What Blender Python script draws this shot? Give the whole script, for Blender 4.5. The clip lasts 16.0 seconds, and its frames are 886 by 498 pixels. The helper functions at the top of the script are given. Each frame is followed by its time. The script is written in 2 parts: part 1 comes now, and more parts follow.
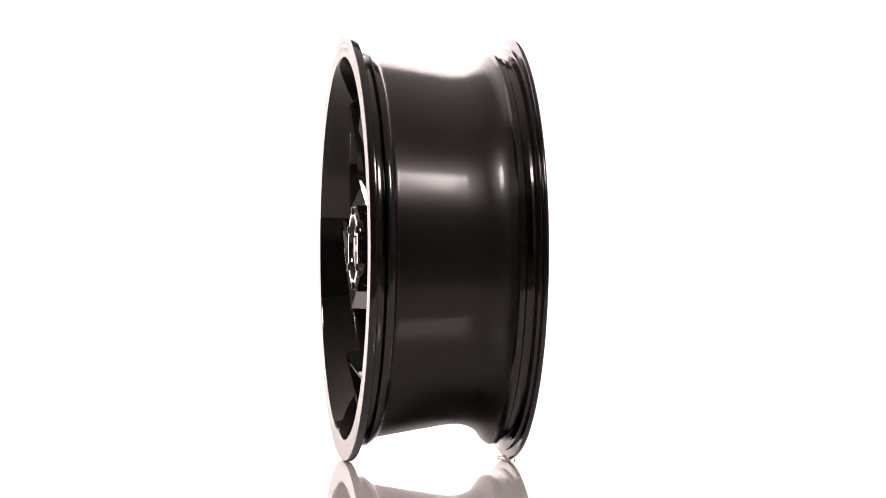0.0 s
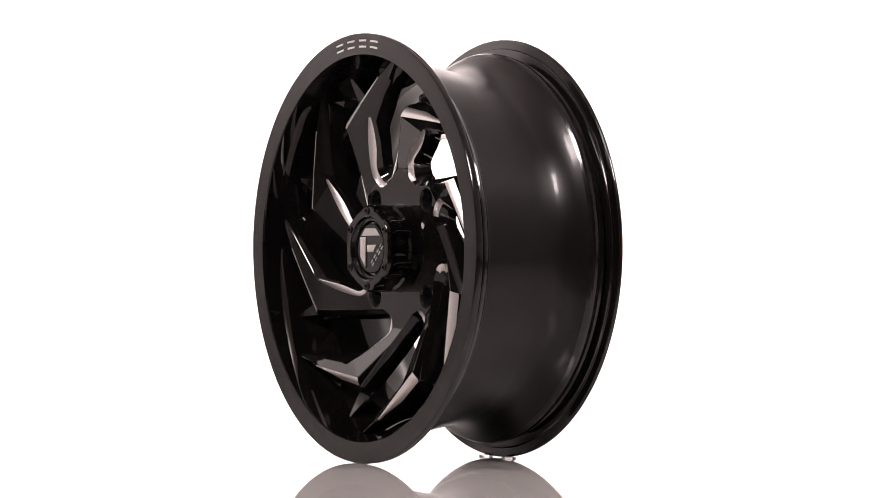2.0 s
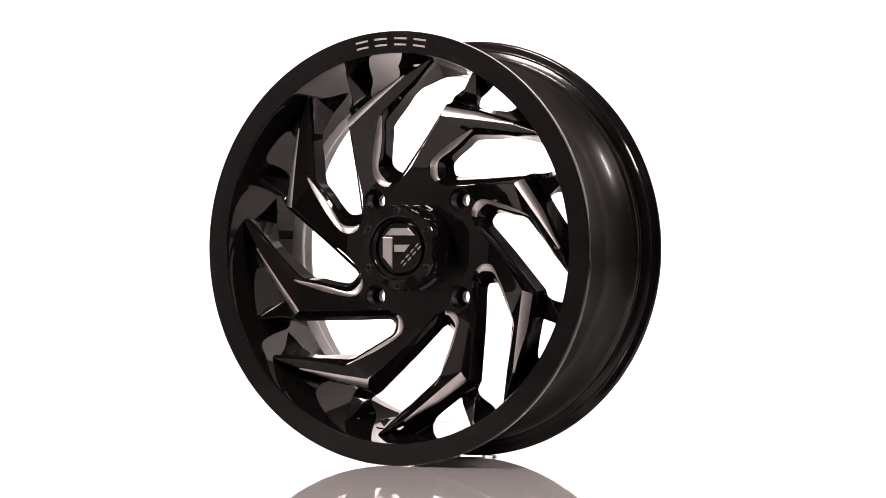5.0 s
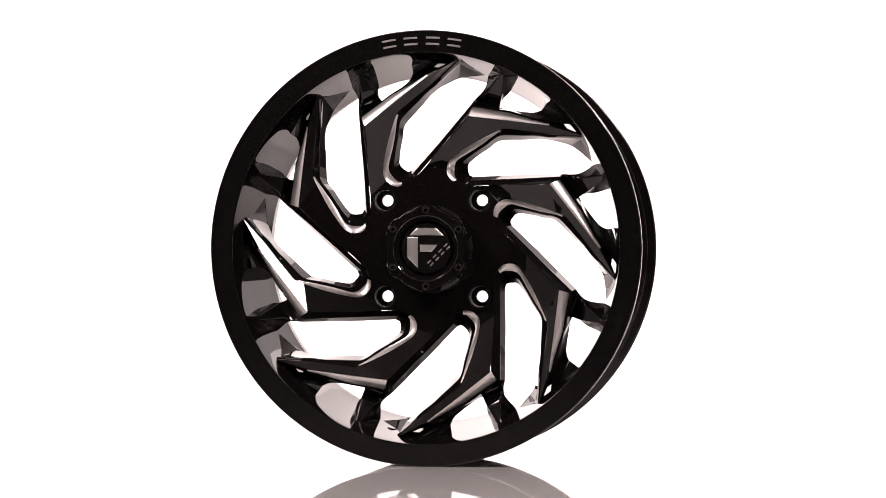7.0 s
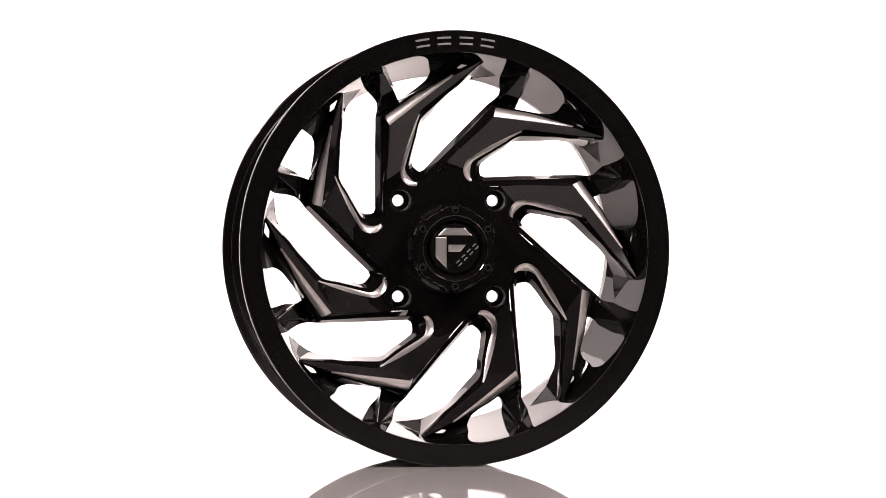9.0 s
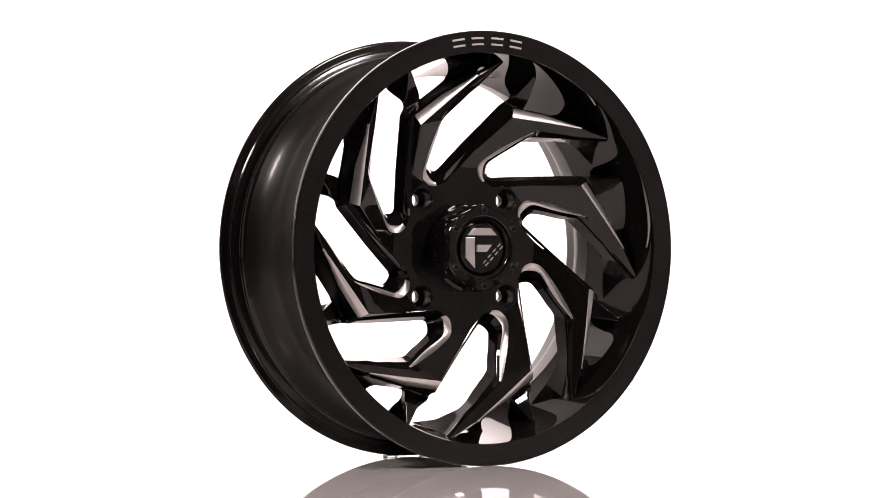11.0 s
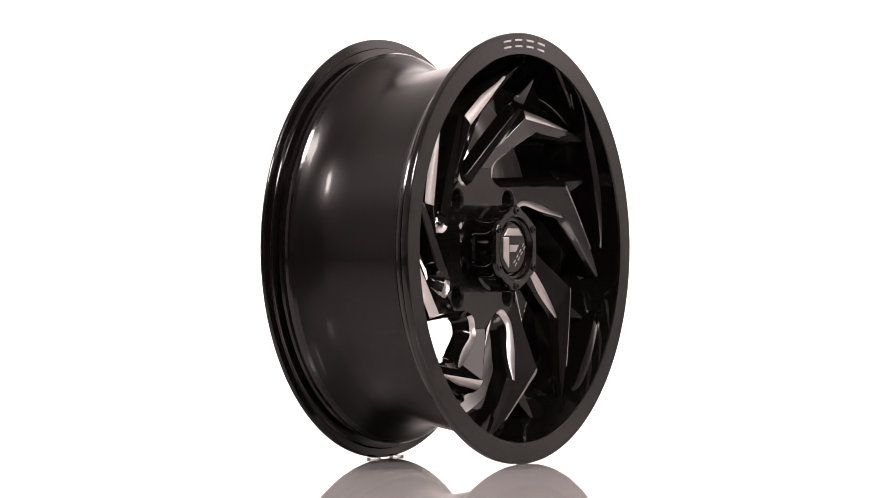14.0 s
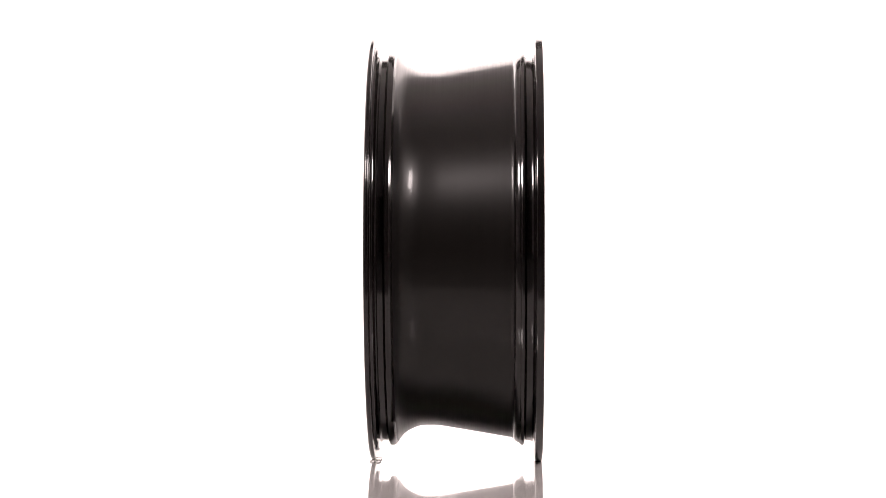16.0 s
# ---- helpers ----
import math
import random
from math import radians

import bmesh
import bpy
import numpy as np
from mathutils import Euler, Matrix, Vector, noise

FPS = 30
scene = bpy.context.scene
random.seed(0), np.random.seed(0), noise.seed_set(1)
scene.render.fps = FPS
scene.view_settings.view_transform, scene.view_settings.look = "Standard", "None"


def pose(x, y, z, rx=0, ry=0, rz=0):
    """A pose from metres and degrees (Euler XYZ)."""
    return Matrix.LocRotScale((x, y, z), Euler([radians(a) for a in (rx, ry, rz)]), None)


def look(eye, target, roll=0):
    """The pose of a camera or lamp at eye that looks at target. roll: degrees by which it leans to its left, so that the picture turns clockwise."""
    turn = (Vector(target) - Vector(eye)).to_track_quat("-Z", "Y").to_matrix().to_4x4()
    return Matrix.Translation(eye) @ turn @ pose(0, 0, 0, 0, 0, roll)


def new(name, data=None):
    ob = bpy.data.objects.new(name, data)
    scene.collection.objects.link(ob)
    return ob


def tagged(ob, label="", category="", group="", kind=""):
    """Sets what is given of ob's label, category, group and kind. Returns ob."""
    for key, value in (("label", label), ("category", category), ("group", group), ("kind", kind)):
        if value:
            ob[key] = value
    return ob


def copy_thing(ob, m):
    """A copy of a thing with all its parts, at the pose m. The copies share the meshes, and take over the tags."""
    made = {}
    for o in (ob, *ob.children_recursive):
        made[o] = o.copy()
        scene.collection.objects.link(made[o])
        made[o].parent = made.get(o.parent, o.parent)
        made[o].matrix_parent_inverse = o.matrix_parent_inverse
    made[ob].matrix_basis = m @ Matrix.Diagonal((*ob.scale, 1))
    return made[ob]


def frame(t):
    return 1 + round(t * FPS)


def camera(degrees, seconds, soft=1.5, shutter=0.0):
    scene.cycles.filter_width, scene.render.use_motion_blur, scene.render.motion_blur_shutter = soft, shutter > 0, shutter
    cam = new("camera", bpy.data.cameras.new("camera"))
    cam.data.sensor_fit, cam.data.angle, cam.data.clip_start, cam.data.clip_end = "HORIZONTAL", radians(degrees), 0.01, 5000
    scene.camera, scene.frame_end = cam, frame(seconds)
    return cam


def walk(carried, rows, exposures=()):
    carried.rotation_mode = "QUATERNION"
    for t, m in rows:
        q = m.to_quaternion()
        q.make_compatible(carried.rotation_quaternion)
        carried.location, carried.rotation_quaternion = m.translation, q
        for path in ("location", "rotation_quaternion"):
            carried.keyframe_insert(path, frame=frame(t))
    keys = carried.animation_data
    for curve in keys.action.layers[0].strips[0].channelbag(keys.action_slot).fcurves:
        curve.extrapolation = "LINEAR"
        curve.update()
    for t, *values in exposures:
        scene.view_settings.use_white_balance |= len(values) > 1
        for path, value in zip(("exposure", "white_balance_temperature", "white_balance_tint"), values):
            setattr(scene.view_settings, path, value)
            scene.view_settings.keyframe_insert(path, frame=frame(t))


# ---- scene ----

# ---------- camera: stands still on a tripod ----------
RIM = 0.2462                      # outer radius of the front lip
cam = camera(16.3, 16.0, soft=0.55)
EYE = (0.0, -3.597, 0.2455)
walk(cam, [(0.0, look(EYE, (0, 0, 0.2455))), (16.0, look(EYE, (0, 0, 0.2455)))])

# ---------- light: a white photo studio ----------
world = bpy.data.worlds.new("studio_world")
world.use_nodes = True
world.node_tree.nodes["Background"].inputs[0].default_value = (0.9, 0.85, 0.82, 1)
world.node_tree.nodes["Background"].inputs[1].default_value = 0.01
scene.world = world
scene.view_settings.exposure = 0.0


def softbox(name, eye, target, width, height, watts, colour):
    lamp = bpy.data.lights.new(name, "AREA")
    lamp.shape, lamp.size, lamp.size_y = "RECTANGLE", width, height
    lamp.energy, lamp.color = watts, colour
    ob = new(name, lamp)
    ob.matrix_world = look(eye, target)
    return ob


WARM = (1.0, 0.865, 0.85)
for side in (-1, 1):
    softbox("key_softbox", (side * 1.3, -1.3, 1.63), (0, 0, 0.22), 0.42, 0.42, 42, WARM)
    softbox("backdrop_light", (side * 0.75, 1.3, 1.9), (side * 0.8, 2.85, 0.88), 1.3, 0.4, 68, WARM)
    # added fill, no panel is seen here: lifts the sheen on the barrel's upper half
    softbox("side_fill_light", (side * 1.9, 1.9, 1.5), (0, 0, 0.4), 2.4, 1.9, 17, WARM)


# ---------- materials ----------
def material(name, base, rough, metal=0.0, ior=1.5):
    m = bpy.data.materials.new(name)
    m.use_nodes = True
    b = m.node_tree.nodes["Principled BSDF"]
    b.inputs["Base Color"].default_value = (*base, 1)
    b.inputs["Roughness"].default_value = rough
    b.inputs["Metallic"].default_value = metal
    b.inputs["IOR"].default_value = ior
    return m, m.node_tree, b


def vary(tree, b, scale, stretch, rough, bump=0.0, dist=0.0002, detail=4.0, tint=None):
    """Uneven roughness, fine relief and a slight change of colour from two scales of noise."""
    co = tree.nodes.new("ShaderNodeTexCoord")
    mp = tree.nodes.new("ShaderNodeMapping")
    mp.inputs["Scale"].default_value = stretch
    no = tree.nodes.new("ShaderNodeTexNoise")
    no.inputs["Scale"].default_value = scale
    no.inputs["Detail"].default_value = detail
    tree.links.new(co.outputs["Object"], mp.inputs["Vector"])
    tree.links.new(mp.outputs["Vector"], no.inputs["Vector"])
    ra = tree.nodes.new("ShaderNodeMapRange")
    ra.inputs["From Min"].default_value, ra.inputs["From Max"].default_value = 0.3, 0.7
    ra.inputs["To Min"].default_value, ra.inputs["To Max"].default_value = rough
    tree.links.new(no.outputs["Fac"], ra.inputs["Value"])
    tree.links.new(ra.outputs["Result"], b.inputs["Roughness"])
    if bump:
        bu = tree.nodes.new("ShaderNodeBump")
        bu.inputs["Strength"].default_value, bu.inputs["Distance"].default_value = bump, dist
        tree.links.new(no.outputs["Fac"], bu.inputs["Height"])
        tree.links.new(bu.outputs["Normal"], b.inputs["Normal"])
    if tint:
        big = tree.nodes.new("ShaderNodeTexNoise")
        big.inputs["Scale"].default_value = scale * 0.13
        tree.links.new(mp.outputs["Vector"], big.inputs["Vector"])
        mix = tree.nodes.new("ShaderNodeMix")
        mix.data_type = "RGBA"
        mix.inputs[6].default_value, mix.inputs[7].default_value = (*tint[0], 1), (*tint[1], 1)
        tree.links.new(big.outputs["Fac"], mix.inputs[0])
        tree.links.new(mix.outputs[2], b.inputs["Base Color"])


GLOSS, tr, bs = material("gloss_black_paint", (0.002, 0.0018, 0.0018), 0.04)
vary(tr, bs, 60, (1, 1, 1), (0.015, 0.035), tint=((0.0034, 0.0028, 0.0028), (0.0046, 0.0038, 0.0038)))
FACE, tr, bs = material("satin_black_lip", (0.003, 0.0026, 0.0025), 0.2)
vary(tr, bs, 140, (1, 1, 1), (0.19, 0.24), tint=((0.0016, 0.0013, 0.0013), (0.0026, 0.0022, 0.0022)))
SATIN, tr, bs = material("turned_black_barrel", (0.012, 0.0105, 0.0095), 0.2)
vary(tr, bs, 260, (0.02, 3, 0.02), (0.33, 0.38), 0.02, 0.0001, tint=((0.0034, 0.0028, 0.0026), (0.0055, 0.0046, 0.0042)))
tang = tr.nodes.new("ShaderNodeTangent")
tang.direction_type, tang.axis = "RADIAL", "Y"
tr.links.new(tang.outputs["Tangent"], bs.inputs["Tangent"])
bs.inputs["Anisotropic"].default_value = 0.6
bs.inputs["Anisotropic Rotation"].default_value = 0.25
bs.inputs["Coat Weight"].default_value = 0.18
bs.inputs["Specular IOR Level"].default_value = 0.24
bs.inputs["Coat Roughness"].default_value = 0.12
LIP, tr, bs = material("painted_black_flange", (0.003, 0.0026, 0.0025), 0.12)
vary(tr, bs, 120, (1, 1, 1), (0.1, 0.14), tint=((0.0036, 0.0029, 0.0029), (0.0052, 0.0042, 0.0042)))
MILLED, tr, bs = material("milled_aluminium", (0.72, 0.69, 0.67), 0.25, 1.0)
vary(tr, bs, 300, (1, 1, 1), (0.38, 0.43), 0.0, 0.0001, tint=((0.72, 0.685, 0.665), (0.76, 0.725, 0.705)))
CHROME, tr, bs = material("brushed_chrome", (0.72, 0.70, 0.68), 0.18, 1.0)
vary(tr, bs, 200, (1, 1, 1), (0.34, 0.4))
MATT, tr, bs = material("matt_black_plastic", (0.004, 0.0036, 0.0036), 0.3)
vary(tr, bs, 60, (1, 1, 1), (0.12, 0.16))
BOLT, tr, bs = material("black_oxide_steel", (0.02, 0.019, 0.018), 0.3, 0.6)
vary(tr, bs, 500, (1, 1, 1), (0.22, 0.4))
FLOOR, tr, bs = material("white_acrylic", (0.53, 0.515, 0.505), 0.015, ior=1.49)
vary(tr, bs, 3, (1, 1, 1), (0.02, 0.045), tint=((0.52, 0.505, 0.495), (0.54, 0.525, 0.515)))
PAPER, tr, bs = material("white_backdrop_paper", (0.88, 0.87, 0.86), 0.8)
vary(tr, bs, 40, (1, 1, 1), (0.75, 0.9), 0.05, 0.001, tint=((0.86, 0.85, 0.84), (0.89, 0.88, 0.87)))
GREY, tr, bs = material("grey_studio_paint", (0.7, 0.68, 0.67), 0.8)
vary(tr, bs, 30, (1, 1, 1), (0.7, 0.9), 0.05, 0.001, tint=((0.68, 0.66, 0.65), (0.72, 0.70, 0.69)))
DARK, tr, bs = material("black_studio_cloth", (0.05, 0.047, 0.045), 0.9)
vary(tr, bs, 30, (1, 1, 1), (0.8, 1.0), 0.05, 0.001)
CLEAR, tr, bs = material("clear_acrylic", (0.96, 0.95, 0.94), 0.25, ior=1.4)
bs.inputs["Transmission Weight"].default_value = 1.0


# ---------- mesh helpers ----------
def link(name, bm, mat, smooth=None):
    me = bpy.data.meshes.new(name)
    bmesh.ops.recalc_face_normals(bm, faces=bm.faces)
    if smooth is not None:
        for f in bm.faces:
            f.smooth = True
        weight = bm.edges.layers.float.new("bevel_weight_edge")
        for e in bm.edges:
            turn = e.calc_face_angle(0) if len(e.link_faces) == 2 else 0.0
            e.smooth = len(e.link_faces) == 2 and (turn < radians(smooth) or e.tag)
            e[weight] = 1.0 if turn > radians(12) and not e.tag else 0.0
    bm.to_mesh(me)
    bm.free()
    me.materials.append(mat)
    return new(name, me)


def part(name, bm, mat, parent, label="", smooth=None, bevel=0.0):
    ob = link(name, bm, mat, smooth)
    ob.parent = parent
    if label:
        ob["label"] = label
    if bevel:
        mo = ob.modifiers.new("edges", "BEVEL")
        mo.width, mo.segments, mo.limit_method = bevel, 3, "WEIGHT"
        mo.harden_normals, mo.use_clamp_overlap = True, False
    return ob


def at(u, w, v):
    """A point of the wheel in millimetres: u across the face, w up from the axle, v along the axle towards the front."""
    return Vector((u / 1000, -v / 1000, w / 1000 + RIM))


def lathe(profile, steps=160, closed=True, ripple=None, centre=(0.0, 0.0)):
    bm = bmesh.new()
    rings = []
    for k, (v, r) in enumerate(profile):
        ring = []
        for i in range(steps):
            a = 2 * math.pi * i / steps
            q = r + (ripple(k, a) if ripple else 0.0)
            ring.append(bm.verts.new(at(centre[0] + q * math.cos(a), centre[1] + q * math.sin(a), v)))
        rings.append(ring)
    pairs = list(zip(rings, rings[1:] + rings[:1])) if closed else list(zip(rings, rings[1:]))
    for a, b in pairs:
        for i in range(steps):
            j = (i + 1) % steps
            bm.faces.new((a[i], a[j], b[j], b[i]))
    return bm, rings


def box(bm, x0, x1, y0, y1, z0, z1):
    vs = [bm.verts.new(p) for p in ((x0, y0, z0), (x1, y0, z0), (x1, y1, z0), (x0, y1, z0),
                                    (x0, y0, z1), (x1, y0, z1), (x1, y1, z1), (x0, y1, z1))]
    for q in ((3, 2, 1, 0), (4, 5, 6, 7), (0, 1, 5, 4), (1, 2, 6, 5), (2, 3, 7, 6), (3, 0, 4, 7)):
        bm.faces.new([vs[i] for i in q])


def prism(points, v0, v1, chamfer=0.0, deep=0.0):
    """A plate with the outline points (u, w) from v0 up to v1, its top edge chamfered inwards."""
    bm = bmesh.new()
    cx = sum(p[0] for p in points) / len(points)
    cy = sum(p[1] for p in points) / len(points)
    rows = [(v0, 0.0), (v1 - deep, 0.0)] + ([(v1, chamfer)] if chamfer else [])
    rings = []
    for v, c in rows:
        ring = []
        for (u, w) in points:
            d = math.hypot(u - cx, w - cy) or 1.0
            k = 1 - c / d
            ring.append(bm.verts.new(at(cx + (u - cx) * k, cy + (w - cy) * k, v)))
        rings.append(ring)
    n = len(points)
    for a, b in zip(rings, rings[1:]):
        for i in range(n):
            bm.faces.new((a[i], a[(i + 1) % n], b[(i + 1) % n], b[i]))
    bm.faces.new(rings[-1])
    bm.faces.new(rings[0][::-1])
    return bm


# ---------- the studio ----------
def sheet(name, x0, x1, pts, mat, thick):
    """A sheet of even thickness, drawn by its outline (y, z), from x0 to x1; the thickness lies to its right."""
    bm = bmesh.new()
    back = []
    for i, (y, z) in enumerate(pts):
        a, b = pts[max(i - 1, 0)], pts[min(i + 1, len(pts) - 1)]
        dy, dz = b[0] - a[0], b[1] - a[1]
        ln = math.hypot(dy, dz)
        back.append((y + dz / ln * thick, z - dy / ln * thick))
    loop = pts + back[::-1]
    lo = [bm.verts.new((x0, y, z)) for y, z in loop]
    hi = [bm.verts.new((x1, y, z)) for y, z in loop]
    n = len(loop)
    for i in range(n):
        bm.faces.new((lo[i], lo[(i + 1) % n], hi[(i + 1) % n], hi[i]))
    m = len(pts)
    for i in range(m - 1):
        for vs in (lo, hi):
            bm.faces.new((vs[i], vs[i + 1], vs[n - 2 - i], vs[n - 1 - i]))
    return link(name, bm, mat, 40)


studio_floor = sheet("studio_floor", -3.4, 3.4, [(-5.2, -0.02), (2.95, -0.02)], DARK, 0.05)
tagged(studio_floor, "dark matt studio floor in front of the set", "floor", kind="structure")
floor = sheet("floor", -1.8, 1.8, [(-0.62, 0.0), (2.2, 0.0)], FLOOR, 0.018)
tagged(floor, "glossy white acrylic studio floor mirroring the wheel", "floor", kind="structure")
cove = [(2.2, 0.003)] + [(2.25 + 0.6 * math.sin(a), 0.603 - 0.6 * math.cos(a)) for a in [i * math.pi / 20 for i in range(11)]] + [(2.85, 2.15)]
backdrop = sheet("backdrop", -1.8, 1.8, cove, PAPER, 0.01)
tagged(backdrop, "plain white seamless backdrop, brightly lit", "backdrop", kind="structure")
# unseen shell, added: grey sides bounce light onto the wheel, dark ends hold it back
for name, dims, mat in (("wall_north", (-3.4, 3.4, 2.95, 3.05, 0.0, 3.3), DARK), ("wall_east", (3.4, 3.5, -5.2, 3.05, 0.0, 3.3), GREY),
                        ("wall_west", (-3.5, -3.4, -5.2, 3.05, 0.0, 3.3), GREY), ("wall_south", (-3.5, 3.5, -5.3, -5.2, 0.0, 3.3), DARK),
                        ("ceiling", (-3.5, 3.5, -5.3, 3.05, 3.3, 3.4), GREY)):
    wb = bmesh.new()
    box(wb, *dims)
    tagged(link(name, wb, mat), "plain matt surface out of view, added to shape the wheel's reflections", "wall" if "wall" in name else "ceiling", kind="structure")

# ---------- the wheel ----------
wheel = new("alloy_wheel")
wheel.empty_display_size = 0.1
tagged(wheel, "gloss black alloy wheel with milled swirling spokes, standing upright", "wheel")

# rim: outer side from the front lip to the back lip, then the inner side forward again
outer = [(0.0, 221.8), (0.0, 245.0), (-0.5, 245.9), (-1.4, 246.2), (-7.0, 246.2), (-8.4, 245.6), (-9.2, 243.8), (-9.8, 236.0), (-10.6, 227.0), (-12.0, 223.6), (-14.0, 222.6),
         (-19.0, 222.4), (-20.0, 223.4), (-20.6, 226.6), (-21.6, 227.9), (-23.6, 228.2), (-25.2, 227.6), (-25.8, 225.4), (-29.0, 224.6), (-31.0, 223.2), (-32.4, 221.6), (-33.4, 219.9), (-35.0, 219.0), (-36.5, 218.7), (-40.0, 218.1),
         (-60.0, 214.7), (-90.0, 209.6), (-114.0, 205.6), (-122.0, 204.7), (-134.0, 204.6), (-140.0, 205.3), (-147.0, 207.6), (-154.0, 211.0), (-159.0, 214.8), (-163.0, 219.6), (-166.0, 224.4), (-168.4, 227.4),
         (-170.6, 228.4), (-174.4, 228.2), (-175.4, 227.0), (-176.0, 223.6), (-177.0, 222.7), (-183.0, 222.6), (-185.4, 224.2), (-186.6, 228.0), (-187.0, 232.6), (-187.6, 233.9), (-188.6, 234.4), (-190.0, 234.6), (-190.7, 235.2), (-191.0, 236.4), (-191.2, 242.6), (-191.5, 243.9), (-192.2, 244.9), (-193.2, 245.35), (-194.2, 245.4), (-195.2, 245.1), (-196.1, 244.4), (-196.8, 243.4), (-197.3, 242.0), (-197.6, 238.0)]
inner = [(-196.8, 226.0), (-194.0, 221.0), (-186.0, 218.2), (-172.0, 217.4), (-164.0, 214.5), (-155.0, 208.5), (-146.0, 203.9), (-136.0, 201.6), (-120.0, 200.6), (-113.2, 199.8), (-112.4, 199.8), (-112.0, 199.9),
         (-90.0, 204.1), (-62.0, 209.5), (-34.0, 214.8), (-20.0, 217.4), (-8.0, 219.7), (-2.5, 220.9), (-0.8, 221.3)]
bm, _ = lathe(outer + inner, 192)
rim = part("rim", bm, SATIN, wheel, "satin black turned barrel with bead seats and drop centre", 26)
rim.data.materials.append(GLOSS)
rim.data.materials.append(LIP)
rim.data.materials.append(FACE)
for poly in rim.data.polygons:
    vv = -poly.center.y * 1000
    rr = math.hypot(poly.center.x, poly.center.z - RIM) * 1000
    inside = poly.normal.x * poly.center.x + poly.normal.z * (poly.center.z - RIM) < 0
    if inside:
        poly.material_index = 1 if vv > -112.9 else 0
    else:
        poly.material_index = 3 if vv > -0.1 else 2 if vv > -33.0 or vv < -165.5 else 0


# one spoke: front edge, shoulder and back edge at each corner, in millimetres (u, w, v)
NX, NY = math.cos(radians(92.5)), math.sin(radians(92.5))


def slope(u, w):
    return -57.0 + 0.53 * max(0.0, u * NX + w * NY - 93.0)


def front(u, w, v=None):
    return (u, w, slope(u, w) if v is None else v)


BACK = -77.0
CORNERS = [
    (front(-24, 76.2), (-25.2, 77.4, -60), (-28, 87, BACK)),
    (front(-18.2, 82.2), (-19.6, 83.5, -58.8), (-25.2, 89.6, BACK)),
    (front(12, 113.5), (10.6, 114.8, -49), (4, 121, BACK)),
    (front(47.0, 150.0), (50.5, 161.0, -34.5), (46.5, 165.5, BACK)),
    (front(93, 144.5, -26.8), (93, 153.5, -33.0), (80, 159.7, BACK)),
    (front(139, 138.6, -26.8), (139, 140.6, -28.6), (117, 153.6, BACK)),
    (front(180, 133.2, -25.5), (180, 134.6, -27.0), (124, 160, BACK)),
    (front(180, 130.2, -26.0), (180, 128.6, -28.0), (159.0, 117.4, BACK)),
    (front(147, 128.6, -30.5), (147, 127.2, -32.5), (142.5, 121.9, BACK)),
    (front(119, 131.8, -33.3), (118.8, 130.4, -35.2), (121, 124.7, BACK)),
    (front(91, 135.0, -36.2), (90.6, 133.6, -38.0), (87, 125.4, BACK)),
    (front(82, 134.4), (81.9, 132.8, -39.4), (78.5, 124.8, BACK)),
    (front(74.5, 131.6), (74.9, 129.2, -43.0), (73.0, 122.2, BACK)),
    (front(60, 124.6), (62.3, 120.8, -48.5), (64.5, 115.8, BACK)),
    (front(44, 116.2), (49.5, 112.8, -52.5), (54, 109.4, BACK)),
    (front(27.5, 105.6), (33.5, 103.6, -55.5), (40.5, 100.0, BACK)),
    (front(20.0, 99.0), (28.3, 99.3, -57.5), (37.5, 96.0, BACK)),
    (front(17.3, 91.5), (26.0, 93.5, -59), (37.0, 91.0, BACK)),
    (front(18.6, 83.0), (25.8, 83.5, -60.5), (37.3, 86.3, BACK)),
    (front(24.5, 76.5), (28.6, 78.4, -61), (38.8, 82.9, BACK)),
]


def held(u, w, v, most=221.6):
    """The point drawn in towards the axle so far that it stays within the thickness of the rim."""
    k = min(1.0, (most + 0.19 * v) / math.hypot(u, w))
    return at(u * k, w * k, v)


def cut(m, b):
    """The foot of the chamfer below the shoulder m, on the way to the back edge b."""
    t = 0.5
    run = math.hypot(b[0] - m[0], b[1] - m[1]) * t
    return (m[0] + (b[0] - m[0]) * t, m[1] + (b[1] - m[1]) * t, m[2] - 0.85 * run - 1.0)


def spun(p, a):
    c, n = math.cos(radians(a)), math.sin(radians(a))
    return (c * p[0] - n * p[1], n * p[0] + c * p[1], *p[2:])


NEXT = tuple(spun(p, -45) for p in CORNERS[0])       # where the next spoke begins, across the window's inner end
NEXT_IN = tuple((p[0] + 0.5 * (q[0] - p[0]) + 0.3, p[1] + 0.5 * (q[1] - p[1]) - 0.5, p[2] + 0.5 * (q[2] - p[2]) - 0.3)
                for p, q in zip(NEXT, (spun(c, -45) for c in CORNERS[1])))
TRAIL = (-7.6, 93.2)                                 # there the spoke's straight edge rises out of the hub


def eased(a, b, c, d, t):
    """A point of the smooth curve from b to c, with a before and d after it."""
    return tuple(0.5 * (2 * q + (r - p) * t + (2 * p - 5 * q + 4 * r - u) * t * t + (3 * q - p - 3 * r + u) * t ** 3) for p, q, r, u in zip(a, b, c, d))


# the bent side of the spoke and the window's inner end are rounded: three steps between corners
RING, PLACE = [], {}
COARSE = CORNERS + [NEXT, NEXT_IN]
for i, c in enumerate(COARSE):
    PLACE[i] = len(RING)
    RING.append(c)
    if 8 <= i < len(COARSE) - 2:
        for t in (1 / 3, 2 / 3):
            RING.append(tuple(eased(COARSE[i - 1][k], c[k], COARSE[i + 1][k], COARSE[i + 2][k], t) for k in range(3)))


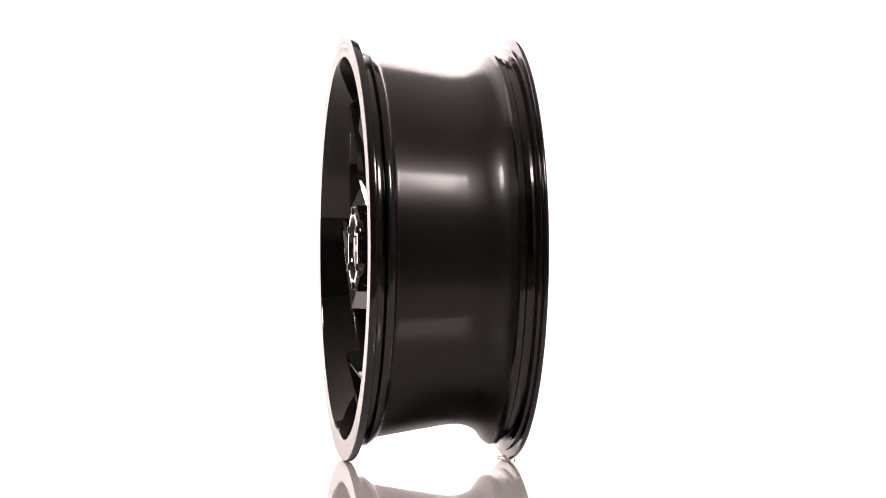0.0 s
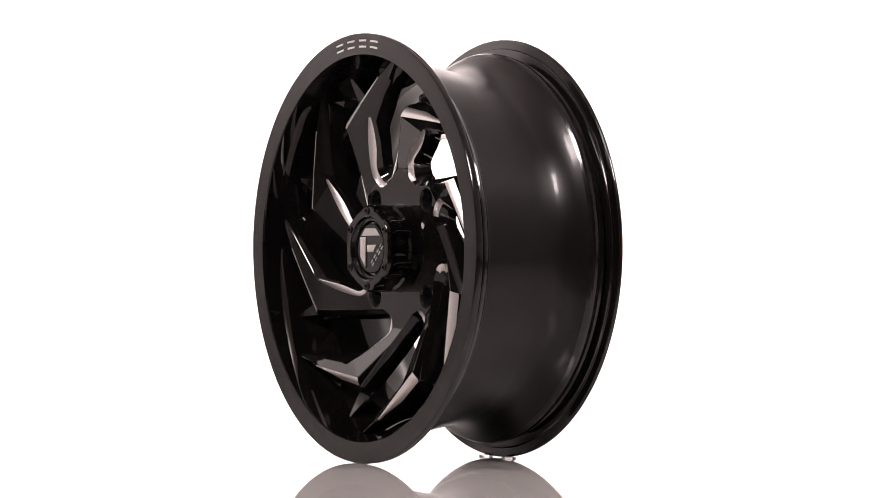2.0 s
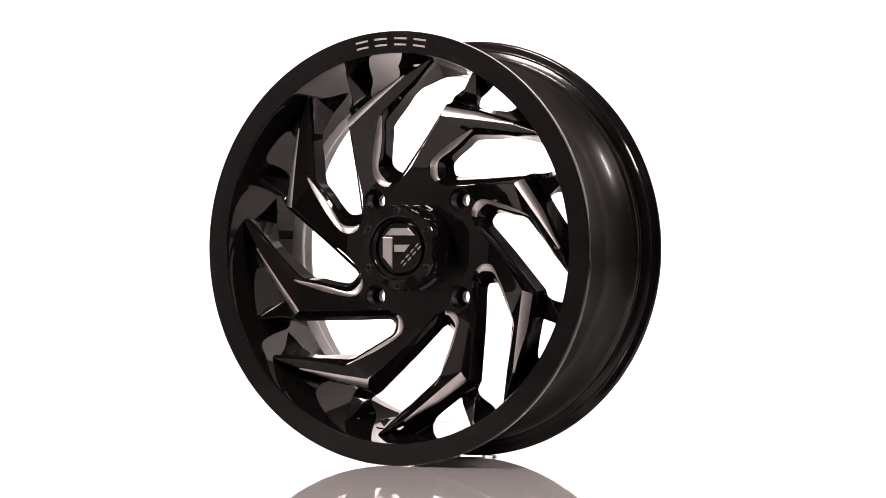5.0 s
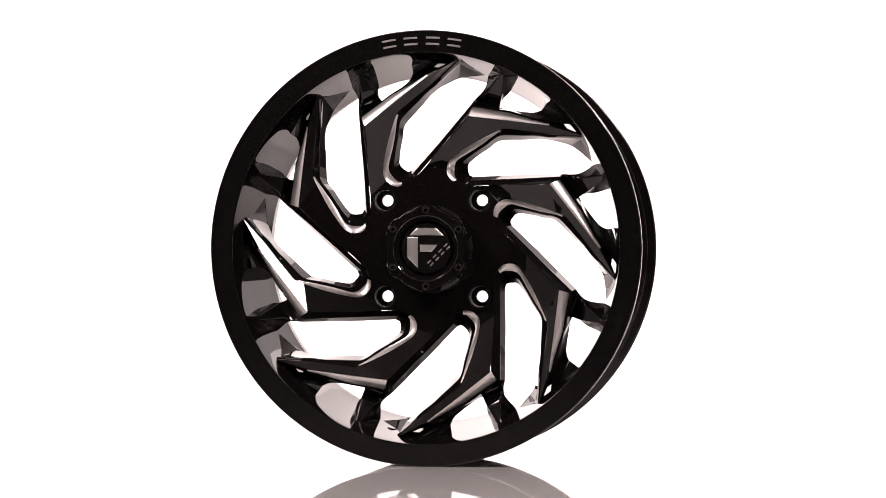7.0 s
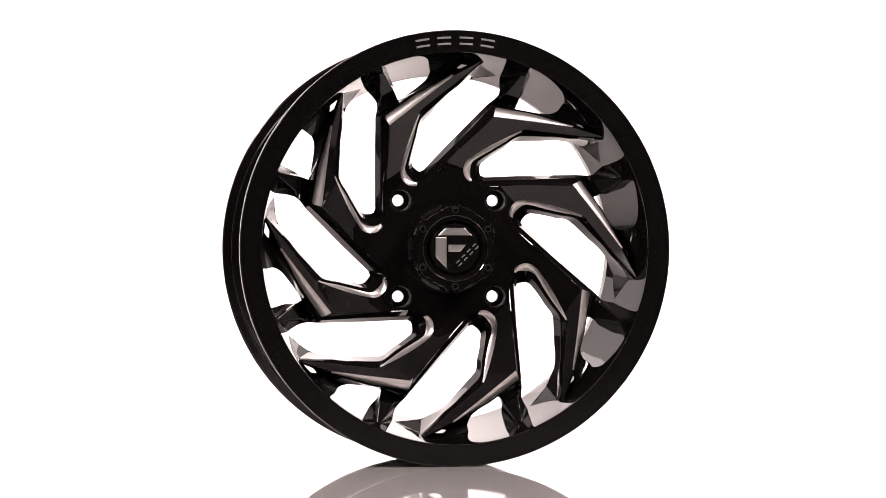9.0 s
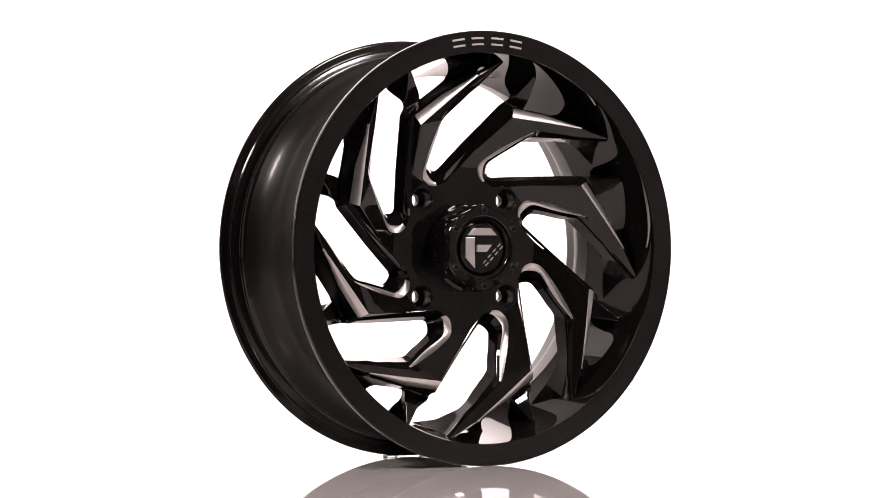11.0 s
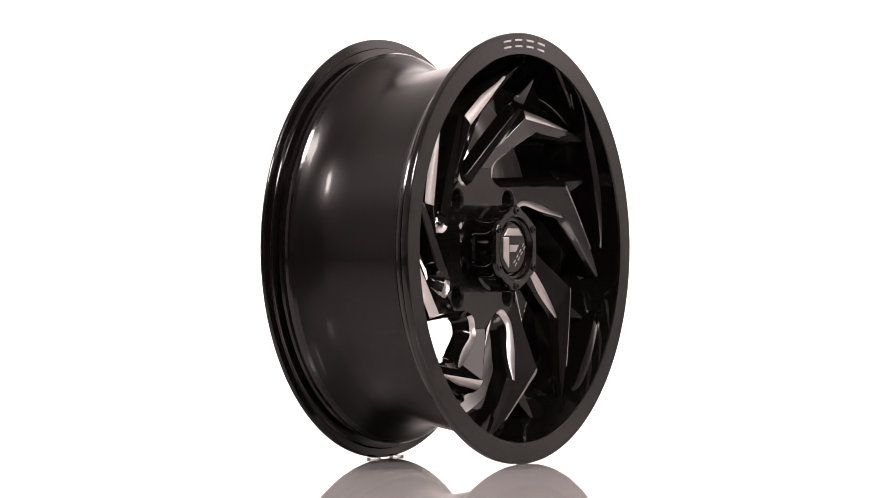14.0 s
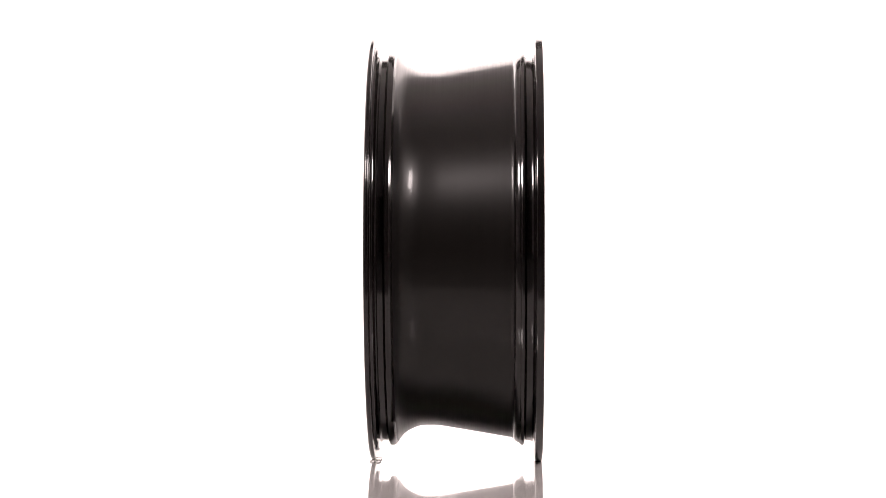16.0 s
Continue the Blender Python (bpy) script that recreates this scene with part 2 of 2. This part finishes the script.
def deep(p, lift=0.0):
    """The back of the spoke rises towards the rim."""
    return (p[0], p[1], BACK + lift + 0.25 * max(0.0, math.hypot(p[0], p[1]) - 90.0))


def wider(m, c, k):
    return (m[0] + (c[0] - m[0]) * k, m[1] + (c[1] - m[1]) * k)


DROP = {PLACE[7]: -20.0, PLACE[8]: -8.0}
RING = [(a, b, deep(c if PLACE[4] <= i <= PLACE[9] else wider(b, c, 1.22 if i > PLACE[9] else 1.1), DROP.get(i, 0.0))) for i, (a, b, c) in enumerate(RING)]
ELBOW, ROUND, SCOOP, ENDING = PLACE[3], PLACE[12], PLACE[11], PLACE[19]


def reach(c):
    return c[0][0] * NX + c[0][1] * NY


LOW = next(k for k in range(PLACE[14], len(RING)) if reach(RING[k]) < 93.2)    # where the bent edge meets the hub


def foot_of(i, c):
    """The foot of the chamfer: short along the thin end of the arm, wide elsewhere."""
    m = c[1]
    if PLACE[4] <= i <= PLACE[6]:
        return (m[0] + 0.3, m[1] + 2.2, m[2] - 4.0)
    if PLACE[7] <= i <= PLACE[8]:
        return (m[0] - 0.3, m[1] - 2.0, m[2] - 4.0)
    return cut(m, c[2])


FEET = [foot_of(i, c) for i, c in enumerate(RING)]
WEB_LEFT = [(56, 166, -55), (64, 176.5, -49.5), (73, 188, -43.5), (82, 199.5, -38)]
WEB_RIGHT = [(78.5, 157.5, -56), (81, 170.3, -50), (83.5, 184.7, -44), (86, 199, -38)]

# outer end of the great window before the straight edge: down the web and round into the rim
END_TOP = [FEET[ELBOW], *WEB_LEFT, (83.0, 206.0, -33)]
END_BACK = [RING[ELBOW][2]] + [deep(p, k) for *p, k in ((53.6, 172.2, 6), (58.2, 177.3, 0), (60.6, 183.0, -11), (62.0, 191.0, -22), (64.0, 207.0, -30))]
# the end of the arm, round into the rim
TIP_TOP = [(187.0, 123.0, -29), (183.5, 125.2, -30), FEET[PLACE[7]]]
TIP_BACK = [deep(p, -26.0) for p in ((184.0, 97.0), (170.5, 109.0))] + [RING[PLACE[7]][2]]
# the small window between web and arm
GAP_TOP = [(91, 205, -33), (88.5, 201.5, -36), *WEB_RIGHT[::-1], FEET[PLACE[4]], (115, 148.5, -35), FEET[PLACE[5]], (160, 140, -32), FEET[PLACE[6]], (186, 138, -28.5)]
GAP_BACK = [deep(p, k) for *p, k in ((96, 197, -30), (91.5, 184.5, -23), (87.6, 176.8, -14), (82.6, 171.8, -9), (79.6, 166.6, -8), (78.4, 161, -8), (80.5, 159.3, -8),
                                       (102, 156, -8), (118, 154.4, -8), (127, 157.4, -8), (132, 164.5, -8), (136, 175, -8))]


def rounded(points, n=4):
    """The smooth curve through the points, in n steps from one to the next."""
    out, m = [], len(points)
    for i in range(m - 1):
        q = [points[min(max(k, 0), m - 1)] for k in range(i - 1, i + 3)]
        out += [eased(*q, t / n) for t in range(n)]
    return out + [points[-1]]


def shaft(bm, top, back, first=None, depth=6):
    """A window's side, from its upper rim down to its back edge; its corners grow rounder with depth."""
    rows = [first or [bm.verts.new(held(*p, 224.0)) for p in top]]
    for k in range(1, depth + 1):
        t = k / depth
        row = []
        for p, q in zip(top, back):
            row.append(bm.verts.new(held(*Vector(p).lerp(Vector(q), t), 224.0)))
        rows.append(row)
    n = len(top)
    for a, b in zip(rows, rows[1:]):
        for i in range(n - 1):
            j = i + 1
            fc = bm.faces.new((a[i], a[j], b[j], b[i]))
            for e in fc.edges:
                if e.verts[0] not in rows[0] or e.verts[1] not in rows[0]:
                    e.tag = True
    return rows


def along(points, n):
    """n + 1 points at even steps along the line."""
    ways = [0.0]
    for p, q in zip(points, points[1:]):
        ways.append(ways[-1] + (Vector(q) - Vector(p)).length)
    out, k = [], 0
    for i in range(n + 1):
        d = ways[-1] * i / n
        while k < len(points) - 2 and d > ways[k + 1]:
            k += 1
        out.append(Vector(points[k]).lerp(Vector(points[k + 1]), (d - ways[k]) / (ways[k + 1] - ways[k])))
    return out


def cover(bm, one, other, n=16):
    """A band from one line to the other, just behind the windows' back edges."""
    a, b = ([bm.verts.new(held(p[0], p[1], p[2] - 0.05, 224.0)) for p in along(side, n)] for side in (one, other))
    for i in range(n):
        fc = bm.faces.new((a[i], a[i + 1], b[i + 1], b[i]))
        for e in fc.edges:
            e.tag = True


def spoke_body():
    bm = bmesh.new()
    f, m = ([bm.verts.new(held(*c[k])) for c in RING] for k in range(2))
    h = [bm.verts.new(held(*p)) for p in FEET]
    root = [bm.verts.new(at(*p)) for p in ((17.9, 91.4, -57.9), (-9.5, 91.1, -57.9))]
    bm.faces.new([root[1], f[2], f[ELBOW]] + f[ROUND:LOW] + [root[0]])    # inner face, from the hub to the elbow
    bm.faces.new(f[ELBOW:ROUND + 1])                 # outer arm
    for i in range(len(RING) - 1):
        if i not in (ELBOW, ELBOW + 1) and not SCOOP <= i < ENDING:
            bm.faces.new((f[i], f[i + 1], m[i + 1], m[i]))
        bm.faces.new((m[i], m[i + 1], h[i + 1], h[i]))
    backs = [c[2] for c in RING]
    shaft(bm, FEET[:ELBOW + 1], backs[:ELBOW + 1], h[:ELBOW + 1])
    shaft(bm, FEET[PLACE[7]:], backs[PLACE[7]:], h[PLACE[7]:])
    shaft(bm, rounded(TIP_TOP), rounded(TIP_BACK))
    low = [bm.verts.new(at(*deep((78.5, 159.5)))), bm.verts.new(at(*backs[ELBOW]))]
    bm.faces.new((h[ELBOW], h[ELBOW + 1], *low))
    # the back, closed from window to window
    bend = PLACE[11]
    cover(bm, [(-7.5, 92.6, BACK), *backs[2:ELBOW + 1]], [(19.0, 92.4, BACK), *backs[LOW - 1:bend - 1:-1]])
    cover(bm, [backs[ELBOW], *GAP_BACK[5:]], [*backs[bend:PLACE[7] - 1:-1], *TIP_BACK[1::-1]])
    cover(bm, END_BACK, GAP_BACK[5::-1])
    for i in range(PLACE[9], len(RING) - 1):         # the rounded run has no hard uprights
        for p, q in ((m[i], h[i]), (f[i], m[i])):
            e = bm.edges.get((p, q))
            if e:
                e.tag = True
    return bm


# hub plate: its outline runs along the windows' inner ends; four countersunk bolt holes go through it
def hub_plate():
    shape = [(-24, 76.2), TRAIL] + [c[0][:2] for c in RING[LOW:ENDING + 1]]
    outline = [spun(p, -45 * k) for k in range(8) for p in shape]
    bm = bmesh.new()
    rows = [[bm.verts.new(at(u, w, v)) for u, w in outline] for v in (-57.0, -86.0)]
    n = len(outline)
    bm.faces.new(rows[0])
    bm.faces.new(rows[1][::-1])
    for i in range(n):
        bm.faces.new((rows[0][i], rows[0][(i + 1) % n], rows[1][(i + 1) % n], rows[1][i]))
    return bm


def bolt_holes():
    k = 156 / 2 / math.sqrt(2)
    whole = bmesh.new()
    for cx, cy in ((k, k), (-k, k), (-k, -k), (k, -k)):
        prof = [(-50.0, 13.6), (-56.9, 13.6), (-59.5, 11.9), (-72.0, 11.4), (-78.0, 6.6), (-110.0, 6.6)]
        rings = [[whole.verts.new(at(cx + r * math.cos(2 * math.pi * i / 36), cy + r * math.sin(2 * math.pi * i / 36), v)) for i in range(36)] for v, r in prof]
        for a, b in zip(rings, rings[1:]):
            for i in range(36):
                whole.faces.new((a[i], a[(i + 1) % 36], b[(i + 1) % 36], b[i]))
        whole.faces.new(rings[0])
        whole.faces.new(rings[-1][::-1])
    return whole


def carved(name, body_mesh, cutter_mesh, mat):
    """The first solid less the second, as a plain mesh object."""
    a, b = link(name, body_mesh, mat), link("cutter", cutter_mesh, mat)
    mo = a.modifiers.new("cut", "BOOLEAN")
    mo.operation, mo.solver, mo.object = "DIFFERENCE", "EXACT", b
    bpy.context.view_layer.update()
    me = bpy.data.meshes.new_from_object(a.evaluated_get(bpy.context.evaluated_depsgraph_get()))
    a.modifiers.clear()
    a.data = me
    bpy.data.objects.remove(b)
    return a


hub = carved("hub", hub_plate(), bolt_holes(), GLOSS)
hub.parent = wheel
hub["label"] = "flat gloss black hub plate with four bolt holes"
hb = bmesh.new()
hb.from_mesh(hub.data)
hub.data.materials.append(BOLT)
for fc in hb.faces:
    fc.smooth = True
    c = fc.calc_center_median()
    near = min(math.hypot(c.x * 1000 - k, (c.z - RIM) * 1000 - n) for k in (-55.15, 55.15) for n in (-55.15, 55.15))
    fc.material_index = 1 if near < 13.8 and c.y > 0.0572 else 0
for ed in hb.edges:
    ed.smooth = len(ed.link_faces) == 2 and ed.calc_face_angle(0) < radians(25)
hb.to_mesh(hub.data)
hb.free()


def strip(first, last, sag):
    """The milled band between front edge and shoulder, hollowed by sag."""
    bm = bmesh.new()
    rows = []
    for i in range(first, last + 1):
        p, q = Vector(RING[i][0]), Vector(RING[i][1])
        row = []
        for k in range(7):
            t = k / 6
            c = p.lerp(q, t)
            row.append(bm.verts.new(held(c.x, c.y, c.z - sag * 4 * t * (1 - t))))
        rows.append(row)
    for a, b in zip(rows, rows[1:]):
        for k in range(6):
            bm.faces.new((a[k], b[k], b[k + 1], a[k + 1]))
    return bm


def web_body():
    """The thin wall from the elbow to the rim, with the sides of the two windows that it parts."""
    bm = bmesh.new()
    end, gap = rounded(END_TOP), rounded(GAP_TOP)
    left, right = ([bm.verts.new(held(*p, 224.0)) for p in side] for side in (end[4:17], gap[20:7:-1]))
    for i in range(12):
        bm.faces.new((left[i], right[i], right[i + 1], left[i + 1]))
    shaft(bm, end, rounded(END_BACK))
    shaft(bm, gap, rounded(GAP_BACK))
    bmesh.ops.remove_doubles(bm, verts=bm.verts, dist=0.00005)
    for e in bm.edges:
        if len(e.link_faces) == 2 and not e.tag and e.calc_face_angle(0) < radians(30):
            e.tag = True
    return bm


# the spokes turn about the axle, which lies at the height of the rim's radius
def turned(a):
    return Matrix.Translation((0, 0, RIM)) @ Matrix.Rotation(-radians(a), 4, "Y") @ Matrix.Translation((0, 0, -RIM))


body = part("spoke", spoke_body(), GLOSS, wheel, "gloss black bent spoke with milled edges", 4, bevel=0.0016)
part("milled_facet", strip(ELBOW, ELBOW + 2, -1.3), MILLED, body, "bare milled aluminium facet", 40)
part("milled_pocket", strip(SCOOP, ENDING, 1.0), MILLED, body, "bare milled aluminium scoop", 40)
part("web", web_body(), GLOSS, body, "gloss black web and window sides", 4, bevel=0.0012)
for i in range(1, 8):
    copy_thing(body, turned(45 * i))


# centre cap: straight barrel, scalloped flange, dished front
def cap_ripple(k, a):
    """Flutes between the six screws: deepest behind the flange, shallow on its edge."""
    deep = {3: 0.5, 4: 3.6, 5: 3.9, 6: 3.9, 7: 3.6, 8: 3.2, 9: 2.6}.get(k, 0.0)
    wave = 0.5 - 0.5 * math.cos(6 * (a - math.pi / 6))
    return -deep * min(1.0, 1.6 * wave) ** 2


bm, rings = lathe([(-58, 51.6), (-56, 50.6), (-46, 50.3), (-41, 50.3), (-39, 50.2), (-28, 50.2), (-24, 50.2), (-16.5, 50.0), (-13.4, 48.6), (-12.2, 47.2), (-12.0, 37.6), (-12.8, 36.6), (-17.0, 35.4), (-17.8, 34.6), (-18.0, 31.8), (-22.0, 30.4), (-23.0, 27.0)], 180, False, cap_ripple)
bm.faces.new(rings[-1])
cap = part("centre_cap", bm, GLOSS, wheel, "gloss black screwed-on centre cap with a dished front", 30)
bm, rings = lathe([(-23.2, 28.6), (-17.6, 28.4), (-17.0, 27.6), (-16.9, 0.4)], 72, False)
part("emblem_disc", bm, MATT, cap, "black emblem disc", 30)
for pts in ([(-19.5, 14.6), (20, 14.6), (11.2, 23.2), (-10.8, 23.2)], [(-22, 13), (-9.4, 13), (-9.4, -22.5), (-22, -9.8)], [(-7.2, 4.2), (13, 4.2), (6, -4), (-7.2, -4)]):
    part("emblem_plate", prism(pts, -17.2, -15.6, 1.4, 0.7), CHROME, cap, "silver emblem plate")
# the small name on the emblem stays plain bars
for i in range(4):
    for s in (-1, 1):
        cx, cy = 5.0 + 6.2 * i, -16.5 + 6.2 * i
        ca, sa = math.cos(radians(45)), math.sin(radians(45))
        ox, oy = cx - sa * 2.1 * s, cy + ca * 2.1 * s
        pts = [(ox + ca * x - sa * y, oy + sa * x + ca * y) for x, y in ((-2.6, -0.7), (2.6, -0.7), (2.6, 0.7), (-2.6, 0.7))]
        part("emblem_bar", prism(pts, -17.0, -16.3), CHROME, cap)
for i in range(6):
    a = radians(30 + 60 * i)
    cx, cy = 43.2 * math.cos(a), 43.2 * math.sin(a)
    bm, rings = lathe([(-12.6, 4.4), (-10.9, 4.3), (-10.3, 3.8), (-10.2, 2.3), (-12.8, 2.2)], 20, False, None, (cx, cy))
    bm.faces.new(rings[-1])
    part("cap_bolt", bm, BOLT, cap, "small black socket screw", 30)

# the raised name on the lip, as plain bars that follow its curve
for mid in (99.7, 93.7, 87.5, 81.5):
    for r in (230.6, 237.6):
        bm = bmesh.new()
        half = 1.9
        ring = []
        for k in range(7):
            a = radians(mid - half + 2 * half * k / 6)
            ring.append([bm.verts.new(at(q * math.cos(a), q * math.sin(a), v)) for q, v in ((r - 1.2, -0.3), (r - 1.0, 0.35), (r + 1.0, 0.35), (r + 1.2, -0.3))])
        for p, q in zip(ring, ring[1:]):
            for k in range(3):
                bm.faces.new((p[k], q[k], q[k + 1], p[k + 1]))
        bm.faces.new(ring[0])
        bm.faces.new(ring[-1])
        part("lip_bar", bm, CHROME, wheel, "silver milled bar on the lip")

# valve hole through the barrel
va = radians(-102.5)
bm = bmesh.new()
rows = []
ax = Vector((math.cos(va), 0, math.sin(va)))
tx_, ty_ = Vector((-math.sin(va), 0, math.cos(va))), Vector((0, 1, 0))
for rad, depth in ((6.4, 213.4), (6.0, 213.6), (5.4, 213.4), (5.4, 210.85)):
    rows.append([bm.verts.new(Vector((0, 0.054, RIM)) + ax * depth / 1000 + (tx_ * math.cos(b) + ty_ * math.sin(b)) * rad / 1000) for b in [2 * math.pi * i / 24 for i in range(24)]])
for p, q in zip(rows, rows[1:]):
    for i in range(24):
        bm.faces.new((p[i], p[(i + 1) % 24], q[(i + 1) % 24], q[i]))
bm.faces.new(rows[0])
bm.faces.new(rows[-1])
part("valve_hole", bm, MATT, wheel, "dark valve hole", 40)


# ---------- clear stops under the back lip ----------
def stop(side):
    bm = bmesh.new()
    box(bm, side * 24 / 1000 - 0.007, side * 24 / 1000 + 0.007, 0.186, 0.198, 0.0, 0.0022)
    ob = link("clear_stop", bm, CLEAR)
    tagged(ob, "small clear plastic stop beside the back lip", "wheel stop", group="stops under the wheel")
    mo = ob.modifiers.new("edges", "BEVEL")
    mo.width, mo.segments = 0.0006, 2
    return ob


stops = [stop(-1), stop(1)]

# ---------- the turntable's way: seconds, degrees, sideways drift in millimetres ----------
TURN = [(0.0, -81.05, -4), (0.1, -78.7, -3), (0.2, -76.45, -2.5), (0.3, -74.35, -2), (0.4, -73.1, -1.8), (0.5, -72.1, -1.6), (1.0, -66.5, -0.7), (1.5, -61.8, 0), (2.5, -52.4, 0),
        (4.0, -38.1, 0), (6.5, -13.7, 0), (8.0, 0.3, 0), (9.0, 10.1, 0), (11.5, 33.95, 0), (13.0, 48.3, 0), (14.5, 62.3, -1), (15.0, 67.1, -2), (15.5, 72.45, -3.5),
        (15.6, 74.3, -4), (15.7, 76.05, -4.5), (15.8, 77.95, -6), (15.9, 83.2, -6), (16.0, 89.0, 0)]


def motions():
    for ob in (wheel, *stops):
        rows = []
        for t, deg, drift in TURN:
            c, s = math.cos(radians(deg)), math.sin(radians(deg))
            ou, ov = -0.0046, 0.1139
            rows.append((t, pose(0.0008 + drift / 1000 + c * ou + s * ov, s * ou - c * ov, 0, 0, 0, deg)))
        walk(ob, rows)


motions()
